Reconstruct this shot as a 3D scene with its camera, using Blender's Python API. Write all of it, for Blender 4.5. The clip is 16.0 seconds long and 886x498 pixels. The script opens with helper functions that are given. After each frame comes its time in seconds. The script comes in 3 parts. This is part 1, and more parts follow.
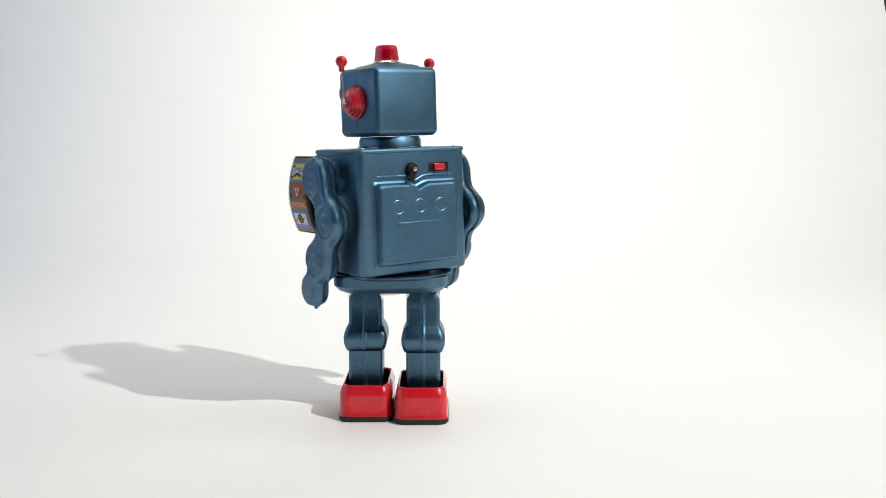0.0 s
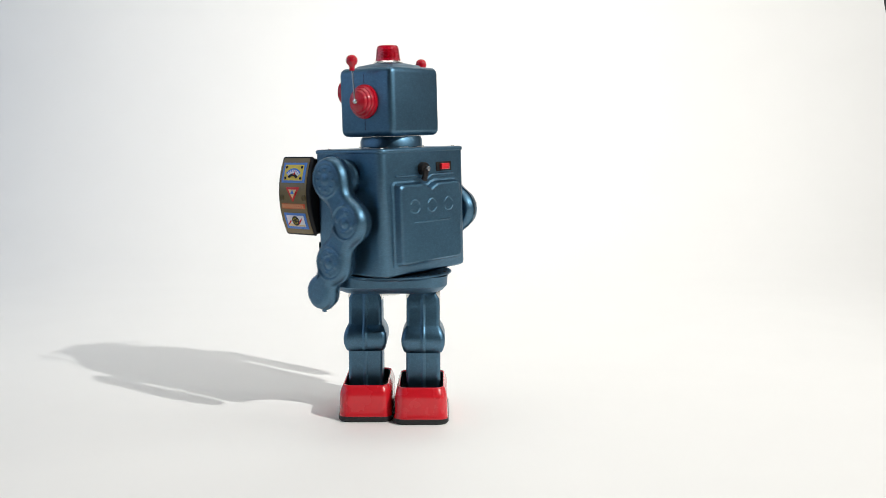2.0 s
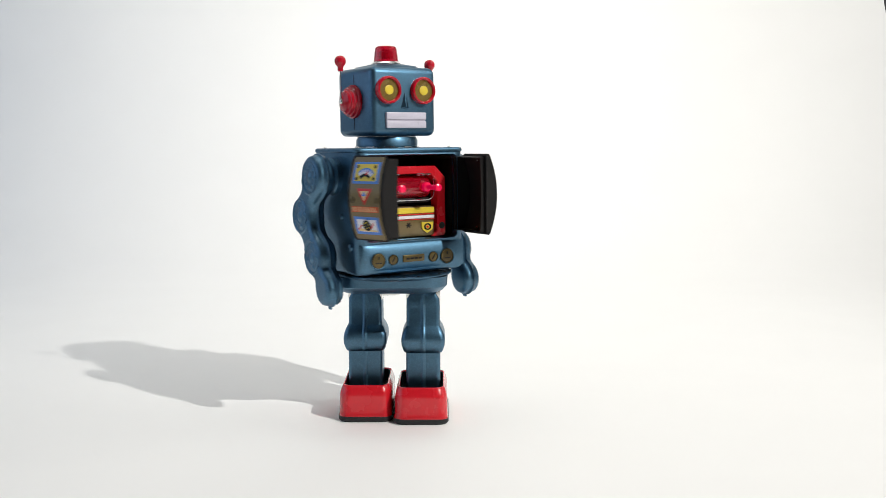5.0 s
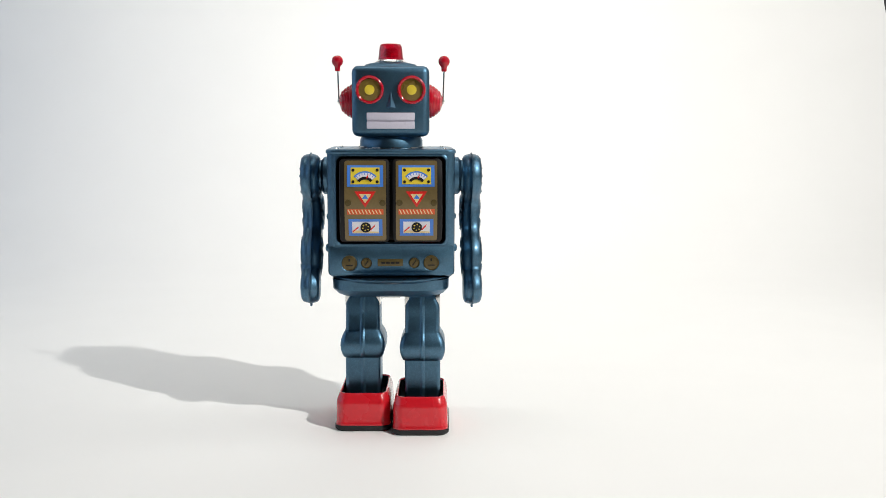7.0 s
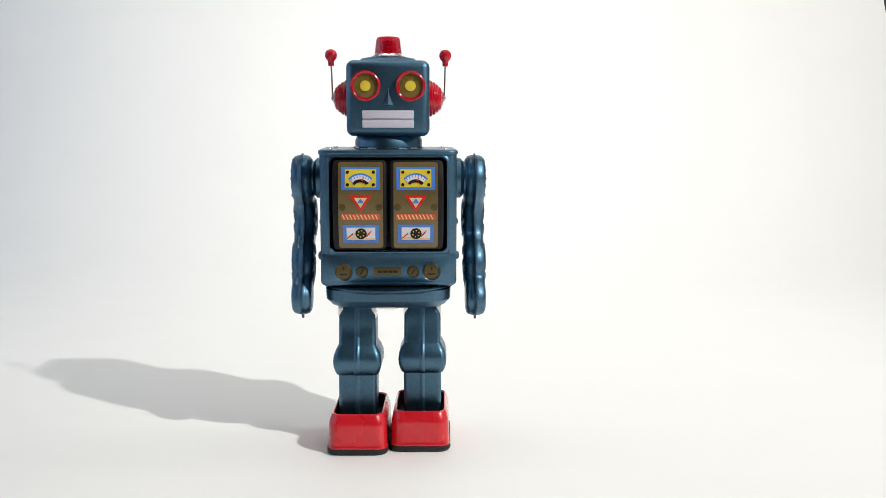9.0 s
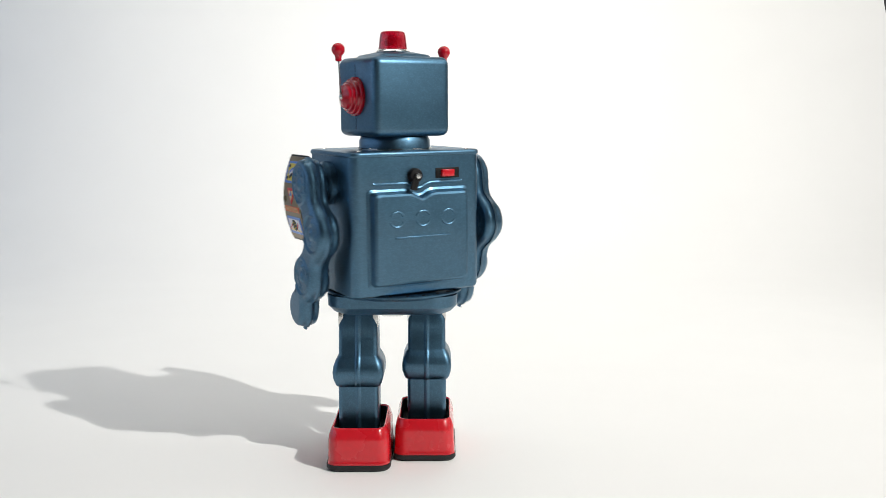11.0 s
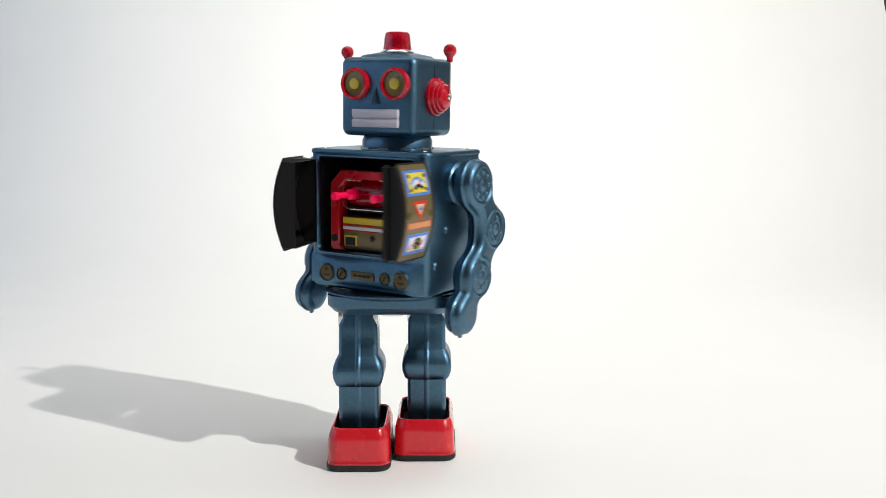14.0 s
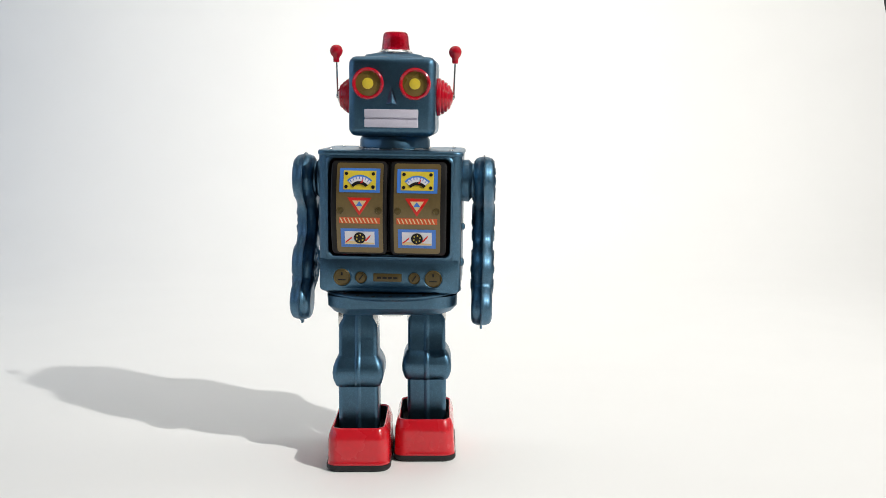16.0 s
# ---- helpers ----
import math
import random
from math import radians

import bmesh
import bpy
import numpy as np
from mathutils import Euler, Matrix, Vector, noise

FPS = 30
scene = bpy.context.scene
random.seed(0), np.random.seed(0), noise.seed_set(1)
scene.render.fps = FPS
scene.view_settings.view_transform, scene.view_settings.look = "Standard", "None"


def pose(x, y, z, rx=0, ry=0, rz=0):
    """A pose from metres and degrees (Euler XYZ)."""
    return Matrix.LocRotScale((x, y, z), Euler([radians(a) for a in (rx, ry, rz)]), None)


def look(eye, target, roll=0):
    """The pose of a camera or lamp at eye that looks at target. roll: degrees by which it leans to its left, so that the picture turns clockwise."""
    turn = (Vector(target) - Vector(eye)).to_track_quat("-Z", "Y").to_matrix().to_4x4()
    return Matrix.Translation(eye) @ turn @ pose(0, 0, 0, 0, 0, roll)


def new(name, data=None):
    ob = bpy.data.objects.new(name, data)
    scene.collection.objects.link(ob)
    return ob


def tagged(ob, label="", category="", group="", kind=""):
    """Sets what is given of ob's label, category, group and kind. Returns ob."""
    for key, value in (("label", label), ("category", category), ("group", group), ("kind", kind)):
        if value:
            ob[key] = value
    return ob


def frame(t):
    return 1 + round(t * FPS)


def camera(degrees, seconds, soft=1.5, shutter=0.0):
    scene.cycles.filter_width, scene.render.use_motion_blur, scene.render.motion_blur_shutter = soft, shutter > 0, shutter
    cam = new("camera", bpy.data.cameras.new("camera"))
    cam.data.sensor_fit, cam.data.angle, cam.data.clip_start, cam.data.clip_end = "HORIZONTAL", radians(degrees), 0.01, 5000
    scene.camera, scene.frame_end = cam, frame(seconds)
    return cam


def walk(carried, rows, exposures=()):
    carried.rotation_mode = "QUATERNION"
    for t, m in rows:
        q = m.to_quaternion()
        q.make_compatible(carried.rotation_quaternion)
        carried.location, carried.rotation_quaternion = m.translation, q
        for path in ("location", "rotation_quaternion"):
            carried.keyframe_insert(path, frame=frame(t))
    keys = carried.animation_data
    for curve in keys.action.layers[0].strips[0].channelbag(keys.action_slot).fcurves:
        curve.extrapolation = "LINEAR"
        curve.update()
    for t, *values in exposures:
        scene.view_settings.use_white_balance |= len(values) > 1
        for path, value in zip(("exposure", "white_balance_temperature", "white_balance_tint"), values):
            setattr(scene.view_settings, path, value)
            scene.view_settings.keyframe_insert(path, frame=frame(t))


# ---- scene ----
ZC = 0.2215
cam = camera(49.5, 16.0, soft=0.3, shutter=0.28)
EYE = look((0, 0, ZC), (0, 1, ZC - 0.1109))
walk(cam, [(0, EYE), (16, EYE)])

# ---- light ----
world = bpy.data.worlds.new("room_light")
world.use_nodes = True
world.node_tree.nodes["Background"].inputs["Color"].default_value = (0.95, 0.97, 1.0, 1)
world.node_tree.nodes["Background"].inputs["Strength"].default_value = 0.12
scene.world = world
scene.view_settings.exposure = 0.0


def area_lamp(name, eye, target, width, height, watts, colour=(1, 1, 1), shape="RECTANGLE"):
    d = bpy.data.lights.new(name, "AREA")
    d.shape, d.size, d.size_y, d.energy, d.color = shape, width, height, watts, colour
    ob = new(name, d)
    ob.matrix_world = look(eye, target)
    return ob


area_lamp("key_lamp", (1.572, -0.472, 1.64), (-0.04, 0.72, 0.1), 0.055, 0.055, 48, (1.0, 0.985, 0.945), "ELLIPSE")
# added fill from above, lifting the floor and the shadows; no known source
area_lamp("overhead_fill", (0.0, 0.9, 1.9), (0.0, 1.2, 0.0), 2.0, 2.0, 5.4, (1.0, 0.99, 0.96))
# unseen helper strip that evens out the brightness of the paper wall
area_lamp("backdrop_fill", (0.66, 0.9, 1.45), (0.66, 1.9, 0.85), 3.6, 0.5, 22, (1.0, 0.995, 0.965))
area_lamp("left_window", (-1.95, 0.45, 0.8), (-0.04, 0.6, 0.4), 2.8, 1.1, 6.9, (0.45, 0.66, 1.0))


# ---- materials ----
def material(name, colour, rough=0.5, metal=0.0, vary=0.12, scale=60.0, bump=0.0, bump_scale=300.0, coat=0.0, emit=None, emit_strength=0.0,
             transmission=0.0, ior=1.45, specks=0.0, speck_scale=900.0, rough_vary=0.08, spec=0.5):
    """A painted or bare surface: colour varied at two scales, uneven gloss and fine relief."""
    m = bpy.data.materials.new(name)
    m.use_nodes = True
    nt = m.node_tree
    b = nt.nodes["Principled BSDF"]
    N = nt.nodes.new
    L = nt.links.new
    tc = N("ShaderNodeTexCoord")
    big = N("ShaderNodeTexNoise")
    big.inputs["Scale"].default_value, big.inputs["Detail"].default_value = scale, 4
    small = N("ShaderNodeTexNoise")
    small.inputs["Scale"].default_value, small.inputs["Detail"].default_value = scale * 9, 3
    L(tc.outputs["Object"], big.inputs["Vector"])
    L(tc.outputs["Object"], small.inputs["Vector"])
    add = N("ShaderNodeMath")
    add.operation = "ADD"
    L(big.outputs["Fac"], add.inputs[0])
    L(small.outputs["Fac"], add.inputs[1])
    rng = N("ShaderNodeMapRange")
    rng.inputs["From Min"].default_value, rng.inputs["From Max"].default_value = 0.6, 1.4
    rng.inputs["To Min"].default_value, rng.inputs["To Max"].default_value = 1 - vary, 1 + vary
    L(add.outputs[0], rng.inputs["Value"])
    mul = N("ShaderNodeVectorMath")
    mul.operation = "SCALE"
    mul.inputs[0].default_value = colour[:3]
    L(rng.outputs["Result"], mul.inputs["Scale"])
    out = mul.outputs["Vector"]
    if specks:
        vo = N("ShaderNodeTexVoronoi")
        vo.inputs["Scale"].default_value = speck_scale
        L(tc.outputs["Object"], vo.inputs["Vector"])
        sep = N("ShaderNodeSeparateColor")
        L(vo.outputs["Color"], sep.inputs["Color"])
        r2 = N("ShaderNodeMapRange")
        r2.inputs["From Min"].default_value, r2.inputs["From Max"].default_value = 0.55, 1.0
        r2.inputs["To Min"].default_value, r2.inputs["To Max"].default_value = 1.0, 1.0 + specks
        L(sep.outputs[0], r2.inputs["Value"])
        m2 = N("ShaderNodeVectorMath")
        m2.operation = "SCALE"
        L(out, m2.inputs[0])
        L(r2.outputs["Result"], m2.inputs["Scale"])
        out = m2.outputs["Vector"]
    L(out, b.inputs["Base Color"])
    b.inputs["Metallic"].default_value = metal
    rr = N("ShaderNodeMapRange")
    rr.inputs["From Min"].default_value, rr.inputs["From Max"].default_value = 0.3, 0.7
    rr.inputs["To Min"].default_value, rr.inputs["To Max"].default_value = max(0.02, rough - rough_vary), rough + rough_vary
    L(big.outputs["Fac"], rr.inputs["Value"])
    L(rr.outputs["Result"], b.inputs["Roughness"])
    b.inputs["IOR"].default_value = ior
    b.inputs["Specular IOR Level"].default_value = spec
    b.inputs["Coat Weight"].default_value = coat
    b.inputs["Coat Roughness"].default_value = 0.08
    b.inputs["Transmission Weight"].default_value = transmission
    if bump:
        nb = N("ShaderNodeTexNoise")
        nb.inputs["Scale"].default_value, nb.inputs["Detail"].default_value = bump_scale, 3
        L(tc.outputs["Object"], nb.inputs["Vector"])
        bp = N("ShaderNodeBump")
        bp.inputs["Strength"].default_value, bp.inputs["Distance"].default_value = bump, 0.0004
        L(nb.outputs["Fac"], bp.inputs["Height"])
        L(bp.outputs["Normal"], b.inputs["Normal"])
        L(bp.outputs["Normal"], b.inputs["Coat Normal"])
    if emit:
        b.inputs["Emission Color"].default_value = (*emit, 1)
        b.inputs["Emission Strength"].default_value = emit_strength
    return m


BLUE = material("blue_metallic_paint", (0.074, 0.159, 0.238), 0.36, 0.90, 0.10, 45, 0.06, 420, 0.65, specks=0.18, speck_scale=1700)


def flake_sheen(m, share, rough):
    """The broad, quickly fading sheen of metal flakes under the lacquer."""
    nt = m.node_tree
    b, out = nt.nodes["Principled BSDF"], nt.nodes["Material Output"]
    g = nt.nodes.new("ShaderNodeBsdfAnisotropic")
    g.distribution = "BECKMANN"
    g.inputs["Roughness"].default_value = rough
    mix = nt.nodes.new("ShaderNodeMixShader")
    mix.inputs["Fac"].default_value = share
    nt.links.new(b.inputs["Base Color"].links[0].from_socket, g.inputs["Color"])
    nt.links.new(b.inputs["Normal"].links[0].from_socket, g.inputs["Normal"])
    nt.links.new(b.outputs["BSDF"], mix.inputs[1])
    nt.links.new(g.outputs["BSDF"], mix.inputs[2])
    nt.links.new(mix.outputs["Shader"], out.inputs["Surface"])


flake_sheen(BLUE, 0.54, 0.52)
BLUE.node_tree.nodes["Principled BSDF"].inputs["Coat Roughness"].default_value = 0.05
RED = material("red_gloss_paint", (0.62, 0.012, 0.022), 0.25, 0.0, 0.07, 50, 0.10, 350, 0.6)
RED_PLASTIC = material("red_clear_plastic", (0.60, 0.005, 0.026), 0.10, 0.0, 0.05, 60, 0.05, 200, 0.5, transmission=0.6)
BLACK = material("black_lacquer", (0.009, 0.008, 0.008), 0.5, 0.0, 0.2, 80, 0.1, 400, 0.0, spec=0.3)
RED_GLOSS = material("dark_red_gloss", (0.48, 0.005, 0.018), 0.14, 0.0, 0.06, 60, 0.03, 300, 0.3)
RUBBER = material("black_rubber", (0.014, 0.014, 0.015), 0.62, 0.0, 0.2, 90, 0.3, 500)
CHROME = material("bright_tin", (0.72, 0.72, 0.70), 0.22, 1.0, 0.08, 80, 0.1, 500)
OLIVE = material("olive_gold_print", (0.185, 0.130, 0.052), 0.36, 0.35, 0.12, 60, 0.1, 500, 0.4)
YELLOW = material("yellow_print", (0.72, 0.55, 0.045), 0.35, 0.0, 0.08, 90, 0.06, 500, 0.3)
SKYBLUE = material("blue_print", (0.06, 0.20, 0.62), 0.35, 0.0, 0.08, 90, 0.06, 500, 0.3)
CREAM = material("cream_print", (0.74, 0.56, 0.28), 0.35, 0.0, 0.06, 90, 0.06, 500, 0.3)
WHITE = material("white_print", (0.74, 0.73, 0.76), 0.35, 0.0, 0.06, 90, 0.06, 500, 0.3)
LILAC = material("pale_lilac_enamel", (0.60, 0.57, 0.66), 0.35, 0.0, 0.06, 90, 0.1, 400, 0.3)
ORANGE = material("orange_red_print", (0.68, 0.09, 0.02), 0.35, 0.0, 0.08, 90, 0.06, 500, 0.3)
REDPRINT = material("red_print", (0.66, 0.02, 0.015), 0.33, 0.0, 0.08, 90, 0.06, 500, 0.3)
DARKGOLD = material("dark_gold_dial", (0.11, 0.078, 0.024), 0.4, 0.4, 0.2, 120, 0.2, 600, 0.3)
LENS = material("olive_lens", (0.20, 0.135, 0.03), 0.28, 0.2, 0.1, 90, 0.05, 400, 0.5)
GLOWRED = material("lit_red_bulb", (0.7, 0.008, 0.05), 0.2, 0.0, 0.05, 60, emit=(1.0, 0.0, 0.10), emit_strength=0.3)
PAPER = material("white_paper", (0.86, 0.855, 0.84), 0.62, 0.0, 0.012, 1.3, 0.05, 600)
# pale tone picked for what the tin reflects from the sides
SIDE_WALL = material("pale_bounce_wall", (0.6, 0.61, 0.62), 0.8, 0.0, 0.05, 2.0, 0.1, 60)
ROOM = material("grey_room_paint", (0.06, 0.06, 0.062), 0.8, 0.0, 0.06, 2.0, 0.1, 60)


# ---- mesh helpers ----
def link_mesh(name, bm, mat, sharp=32):
    bmesh.ops.remove_doubles(bm, verts=bm.verts, dist=1e-6)
    bmesh.ops.recalc_face_normals(bm, faces=bm.faces)
    lim = radians(sharp)
    for f in bm.faces:
        f.smooth = True
    for e in bm.edges:
        e.smooth = not (len(e.link_faces) == 2 and e.calc_face_angle(0) > lim)
    me = bpy.data.meshes.new(name)
    bm.to_mesh(me)
    bm.free()
    me.materials.append(mat)
    return new(name, me)


def part(name, bm, mat, parent, label="", sharp=32):
    ob = link_mesh(name, bm, mat, sharp)
    ob.parent = parent
    return tagged(ob, label)


def merge(*bms):
    out = bms[0]
    for b in bms[1:]:
        me = bpy.data.meshes.new("tmp")
        b.to_mesh(me)
        b.free()
        out.from_mesh(me)
        bpy.data.meshes.remove(me)
    return out


def moved(bm, m):
    bmesh.ops.transform(bm, matrix=m, verts=bm.verts)
    return bm


def rbox(x0, x1, y0, y1, z0, z1, r=0.001, seg=3):
    bm = bmesh.new()
    bmesh.ops.create_cube(bm, size=1)
    bmesh.ops.transform(bm, verts=bm.verts, matrix=Matrix.Translation(((x0 + x1) / 2, (y0 + y1) / 2, (z0 + z1) / 2)) @ Matrix.Diagonal((x1 - x0, y1 - y0, z1 - z0, 1)))
    if r:
        bmesh.ops.bevel(bm, geom=list(bm.edges), offset=r, segments=seg, profile=0.5, affect="EDGES")
    return bm


def lathe(profile, n=32, m=Matrix()):
    """Revolves (radius, height) pairs round z; closed at the ends when the radius is 0."""
    bm = bmesh.new()
    rings = []
    for r, h in profile:
        if r < 1e-7:
            rings.append([bm.verts.new((0, 0, h))])
        else:
            rings.append([bm.verts.new((r * math.cos(2 * math.pi * i / n), r * math.sin(2 * math.pi * i / n), h)) for i in range(n)])
    for a, b in zip(rings, rings[1:]):
        for i in range(n):
            j = (i + 1) % n
            if len(a) == 1 and len(b) == 1:
                continue
            if len(a) == 1:
                bm.faces.new((a[0], b[i], b[j]))
            elif len(b) == 1:
                bm.faces.new((a[i], a[j], b[0]))
            else:
                bm.faces.new((a[i], a[j], b[j], b[i]))
    bmesh.ops.transform(bm, matrix=m, verts=bm.verts)
    return bm


FRONT = pose(0, 0, 0, 90, 0, 0)       # lathe's z becomes -y


def rrect(hx, hy, r, seg=6, cx=0.0, cy=0.0):
    """A rounded rectangle as a loop of points."""
    r = max(r, 1e-5)
    pts = []
    for qx, qy, a0 in ((1, 1, 0), (-1, 1, 90), (-1, -1, 180), (1, -1, 270)):
        for i in range(seg + 1):
            a = radians(a0 + 90 * i / seg)
            pts.append((cx + qx * (hx - r) + r * math.cos(a), cy + qy * (hy - r) + r * math.sin(a)))
    return pts


def loft(loops, cap0=True, cap1=True):
    """Joins loops of equal length, each a list of 3D points."""
    bm = bmesh.new()
    rows = [[bm.verts.new(p) for p in lp] for lp in loops]
    n = len(rows[0])
    for a, b in zip(rows, rows[1:]):
        for i in range(n):
            bm.faces.new((a[i], a[(i + 1) % n], b[(i + 1) % n], b[i]))
    if cap0:
        bm.faces.new(rows[0])
    if cap1:
        bm.faces.new(rows[-1])
    return bm


def tower(levels, seg=6):
    """Stacks rounded rectangles: rows of z, half width, half depth, corner radius, centre x, centre y."""
    return loft([[(x, y, z) for x, y in rrect(hx, hy, r, seg, cx, cy)] for z, hx, hy, r, cx, cy in levels])


def rod(p, q, r, n=10):
    p, q = Vector(p), Vector(q)
    d = q - p
    m = Matrix.Translation(p) @ d.to_track_quat("Z", "Y").to_matrix().to_4x4()
    return lathe([(0, 0), (r, 0), (r, d.length), (0, d.length)], n, m)


# ---- the setting: a white paper sweep in a plain room ----
def sweep():
    bm = bmesh.new()
    prof = [(-0.9, 0.0), (0.2, 0.0), (0.6, 0.0), (1.0, 0.0), (1.35, 0.0)]
    R, y0 = 0.45, 1.45
    prof += [(y0 + R * math.sin(radians(a)), R - R * math.cos(radians(a))) for a in range(0, 91, 6)]
    prof += [(1.9, 0.49), (1.9, 0.9), (1.9, 1.5)]
    left, right = [], []
    for y, z in prof:
        xr = 0.852 + 0.25 * max(0, 0.49 - z)
        left.append(bm.verts.new((-1.6, y, z)))
        right.append(bm.verts.new((xr, y, z)))
    for i in range(len(prof) - 1):
        bm.faces.new((left[i], right[i], right[i + 1], left[i + 1]))
    ob = link_mesh("backdrop", bm, PAPER, 60)
    tagged(ob, "white paper sweep curving up behind the toy", "backdrop", kind="structure")
    so = ob.modifiers.new("thickness", "SOLIDIFY")
    so.thickness, so.offset = 0.002, -1


def room():
    def slab(name, b, label, mat=ROOM):
        tagged(link_mesh(name, rbox(*b, 0), mat), label, name.split("_")[0], kind="structure")
    # room added to close the place; dark grey keeps frontal reflections dark
    slab("floor", (-2.6, 2.6, -2.4, 2.8, -0.12, -0.02), "plain grey studio floor under the paper")
    slab("ceiling", (-2.6, 2.6, -2.4, 2.8, 2.5, 2.6), "plain grey studio ceiling")
    slab("wall_north", (-2.6, 2.6, 2.7, 2.8, -0.02, 2.5), "plain grey studio wall")
    slab("wall_south", (-2.6, 2.6, -2.4, -2.3, -0.02, 2.5), "plain grey studio wall")
    # unseen side walls, pale so that turned tin faces reflect brighter
    slab("wall_east", (2.5, 2.6, -2.3, 2.7, -0.02, 2.5), "unseen pale side wall added for reflections", SIDE_WALL)
    slab("wall_west", (-2.6, -2.5, -2.3, 2.7, -0.02, 2.5), "unseen pale side wall added for reflections", SIDE_WALL)


sweep()
room()

# ---- the robot ----
robot = new("toy_robot")
robot.rotation_mode = "QUATERNION"
tagged(robot, "blue metallic tin toy robot with red shoes on white paper", "toy robot")


# torso: tin box with a wide opening in its chest
TX, TY0, TY1, TZ0, TZ1 = 0.0475, -0.0335, 0.0385, 0.120, 0.2135
OX, OZ0, OZ1 = 0.0408, 0.1447, 0.2106


def torso_shell():
    bm = bmesh.new()
    yc, hy, r, seg = (TY0 + TY1) / 2, (TY1 - TY0) / 2, 0.006, 6
    loop = rrect(TX, hy, r, seg, 0, yc)
    n = len(loop)
    zs = [TZ0, TZ0 + 0.0006, TZ0 + 0.0016, TZ0 + 0.0034, TZ1]
    ins = [0.0034, 0.0016, 0.0005, 0, 0]
    rows = []
    for z, k in zip(zs, ins):
        rows.append([bm.verts.new((x * (1 - k / TX), yc + (y - yc) * (1 - k / hy), z)) for x, y in loop])
    for a, b in zip(rows, rows[1:]):
        for i in range(n):
            j = (i + 1) % n
            if loop[i][1] < TY0 + 1e-6 and loop[j][1] < TY0 + 1e-6 and a is rows[3]:
                continue                                    # the chest, closed by the plate below
            bm.faces.new((a[i], a[j], b[j], b[i]))
    bm.faces.new(rows[0])
    bm.faces.new(rows[-1])
    # chest plate with a rounded opening and a rolled lip
    fz0, fz1 = zs[3], TZ1
    oc, oh = (OZ0 + OZ1) / 2, (OZ1 - OZ0) / 2
    outer = [(x, z) for x, z in rrect(TX - r, (fz1 - fz0) / 2, 0, seg, 0, (fz0 + fz1) / 2)]
    loops = [[(x, TY0, z) for x, z in outer]]
    for k, dy in ((0.0, 0.0), (0.0006, -0.0007), (0.0014, -0.0009), (0.002, 0.0), (0.0024, 0.005)):
        loops.append([(x, TY0 + dy, z) for x, z in rrect(OX + 0.0012 - k, oh + 0.0012 - k, 0.004, seg, 0, oc)])
    return merge(bm, loft(loops, False, False))


torso = part("torso", torso_shell(), BLUE, robot, "speckled blue metallic tin body with an open chest")
part("lid", tower([(0.2120, 0.0474, 0.0359, 0.006, 0, 0.0025), (0.2123, 0.0481, 0.0366, 0.0065, 0, 0.0025), (0.2127, 0.0483, 0.0368, 0.0066, 0, 0.0025), (0.2139, 0.0483, 0.0368, 0.0066, 0, 0.0025), (0.2147, 0.0480, 0.0365, 0.0065, 0, 0.0025), (0.2152, 0.0474, 0.0359, 0.0062, 0, 0.0025), (0.2154, 0.0466, 0.0351, 0.006, 0, 0.0025)]), BLUE, torso)
for x, y in ((-0.04, 0.033), (0.04, 0.033), (-0.04, -0.024), (0.04, -0.024)):
    part("rivet", lathe([(0.0016, 0.2150), (0.0015, 0.2156), (0.0009, 0.2161), (0, 0.2162)], 12, Matrix.Translation((x, y, 0))), CHROME, torso)
part("collar", lathe([(0.0250, 0.2150), (0.0250, 0.2157), (0.0240, 0.2160), (0, 0.2160)], 40, Matrix.Translation((0, 0.004, 0))), CHROME, torso, "bright tin neck collar")


def cavity():
    loops = [[(x, y, z) for x, z in rrect(0.0398 - k, 0.0322 - k, 0.004, 5, 0, 0.1776)] for y, k in ((TY0 + 0.0035, 0), (0.024, 0.002))]
    return loft(loops, False, True)


part("interior", cavity(), BLACK, torso, "black interior of the open chest")

# console strip below the doors
def swell():
    bm = bmesh.new()
    n, k = 24, 14
    rows = []
    for i in range(n + 1):
        a = -1 + 2 * i / n
        ax = max(0.0, 1 - abs(a) ** 7)
        rows.append([bm.verts.new((0.0462 * a, TY0 + 0.0003 - 0.0027 * ax ** 0.9 * math.sin(math.pi * q / k) ** 0.65, 0.1230 + 0.0204 * q / k)) for q in range(k + 1)])
    for a, b in zip(rows, rows[1:]):
        for q in range(k):
            bm.faces.new((a[q], a[q + 1], b[q + 1], b[q]))
    return bm


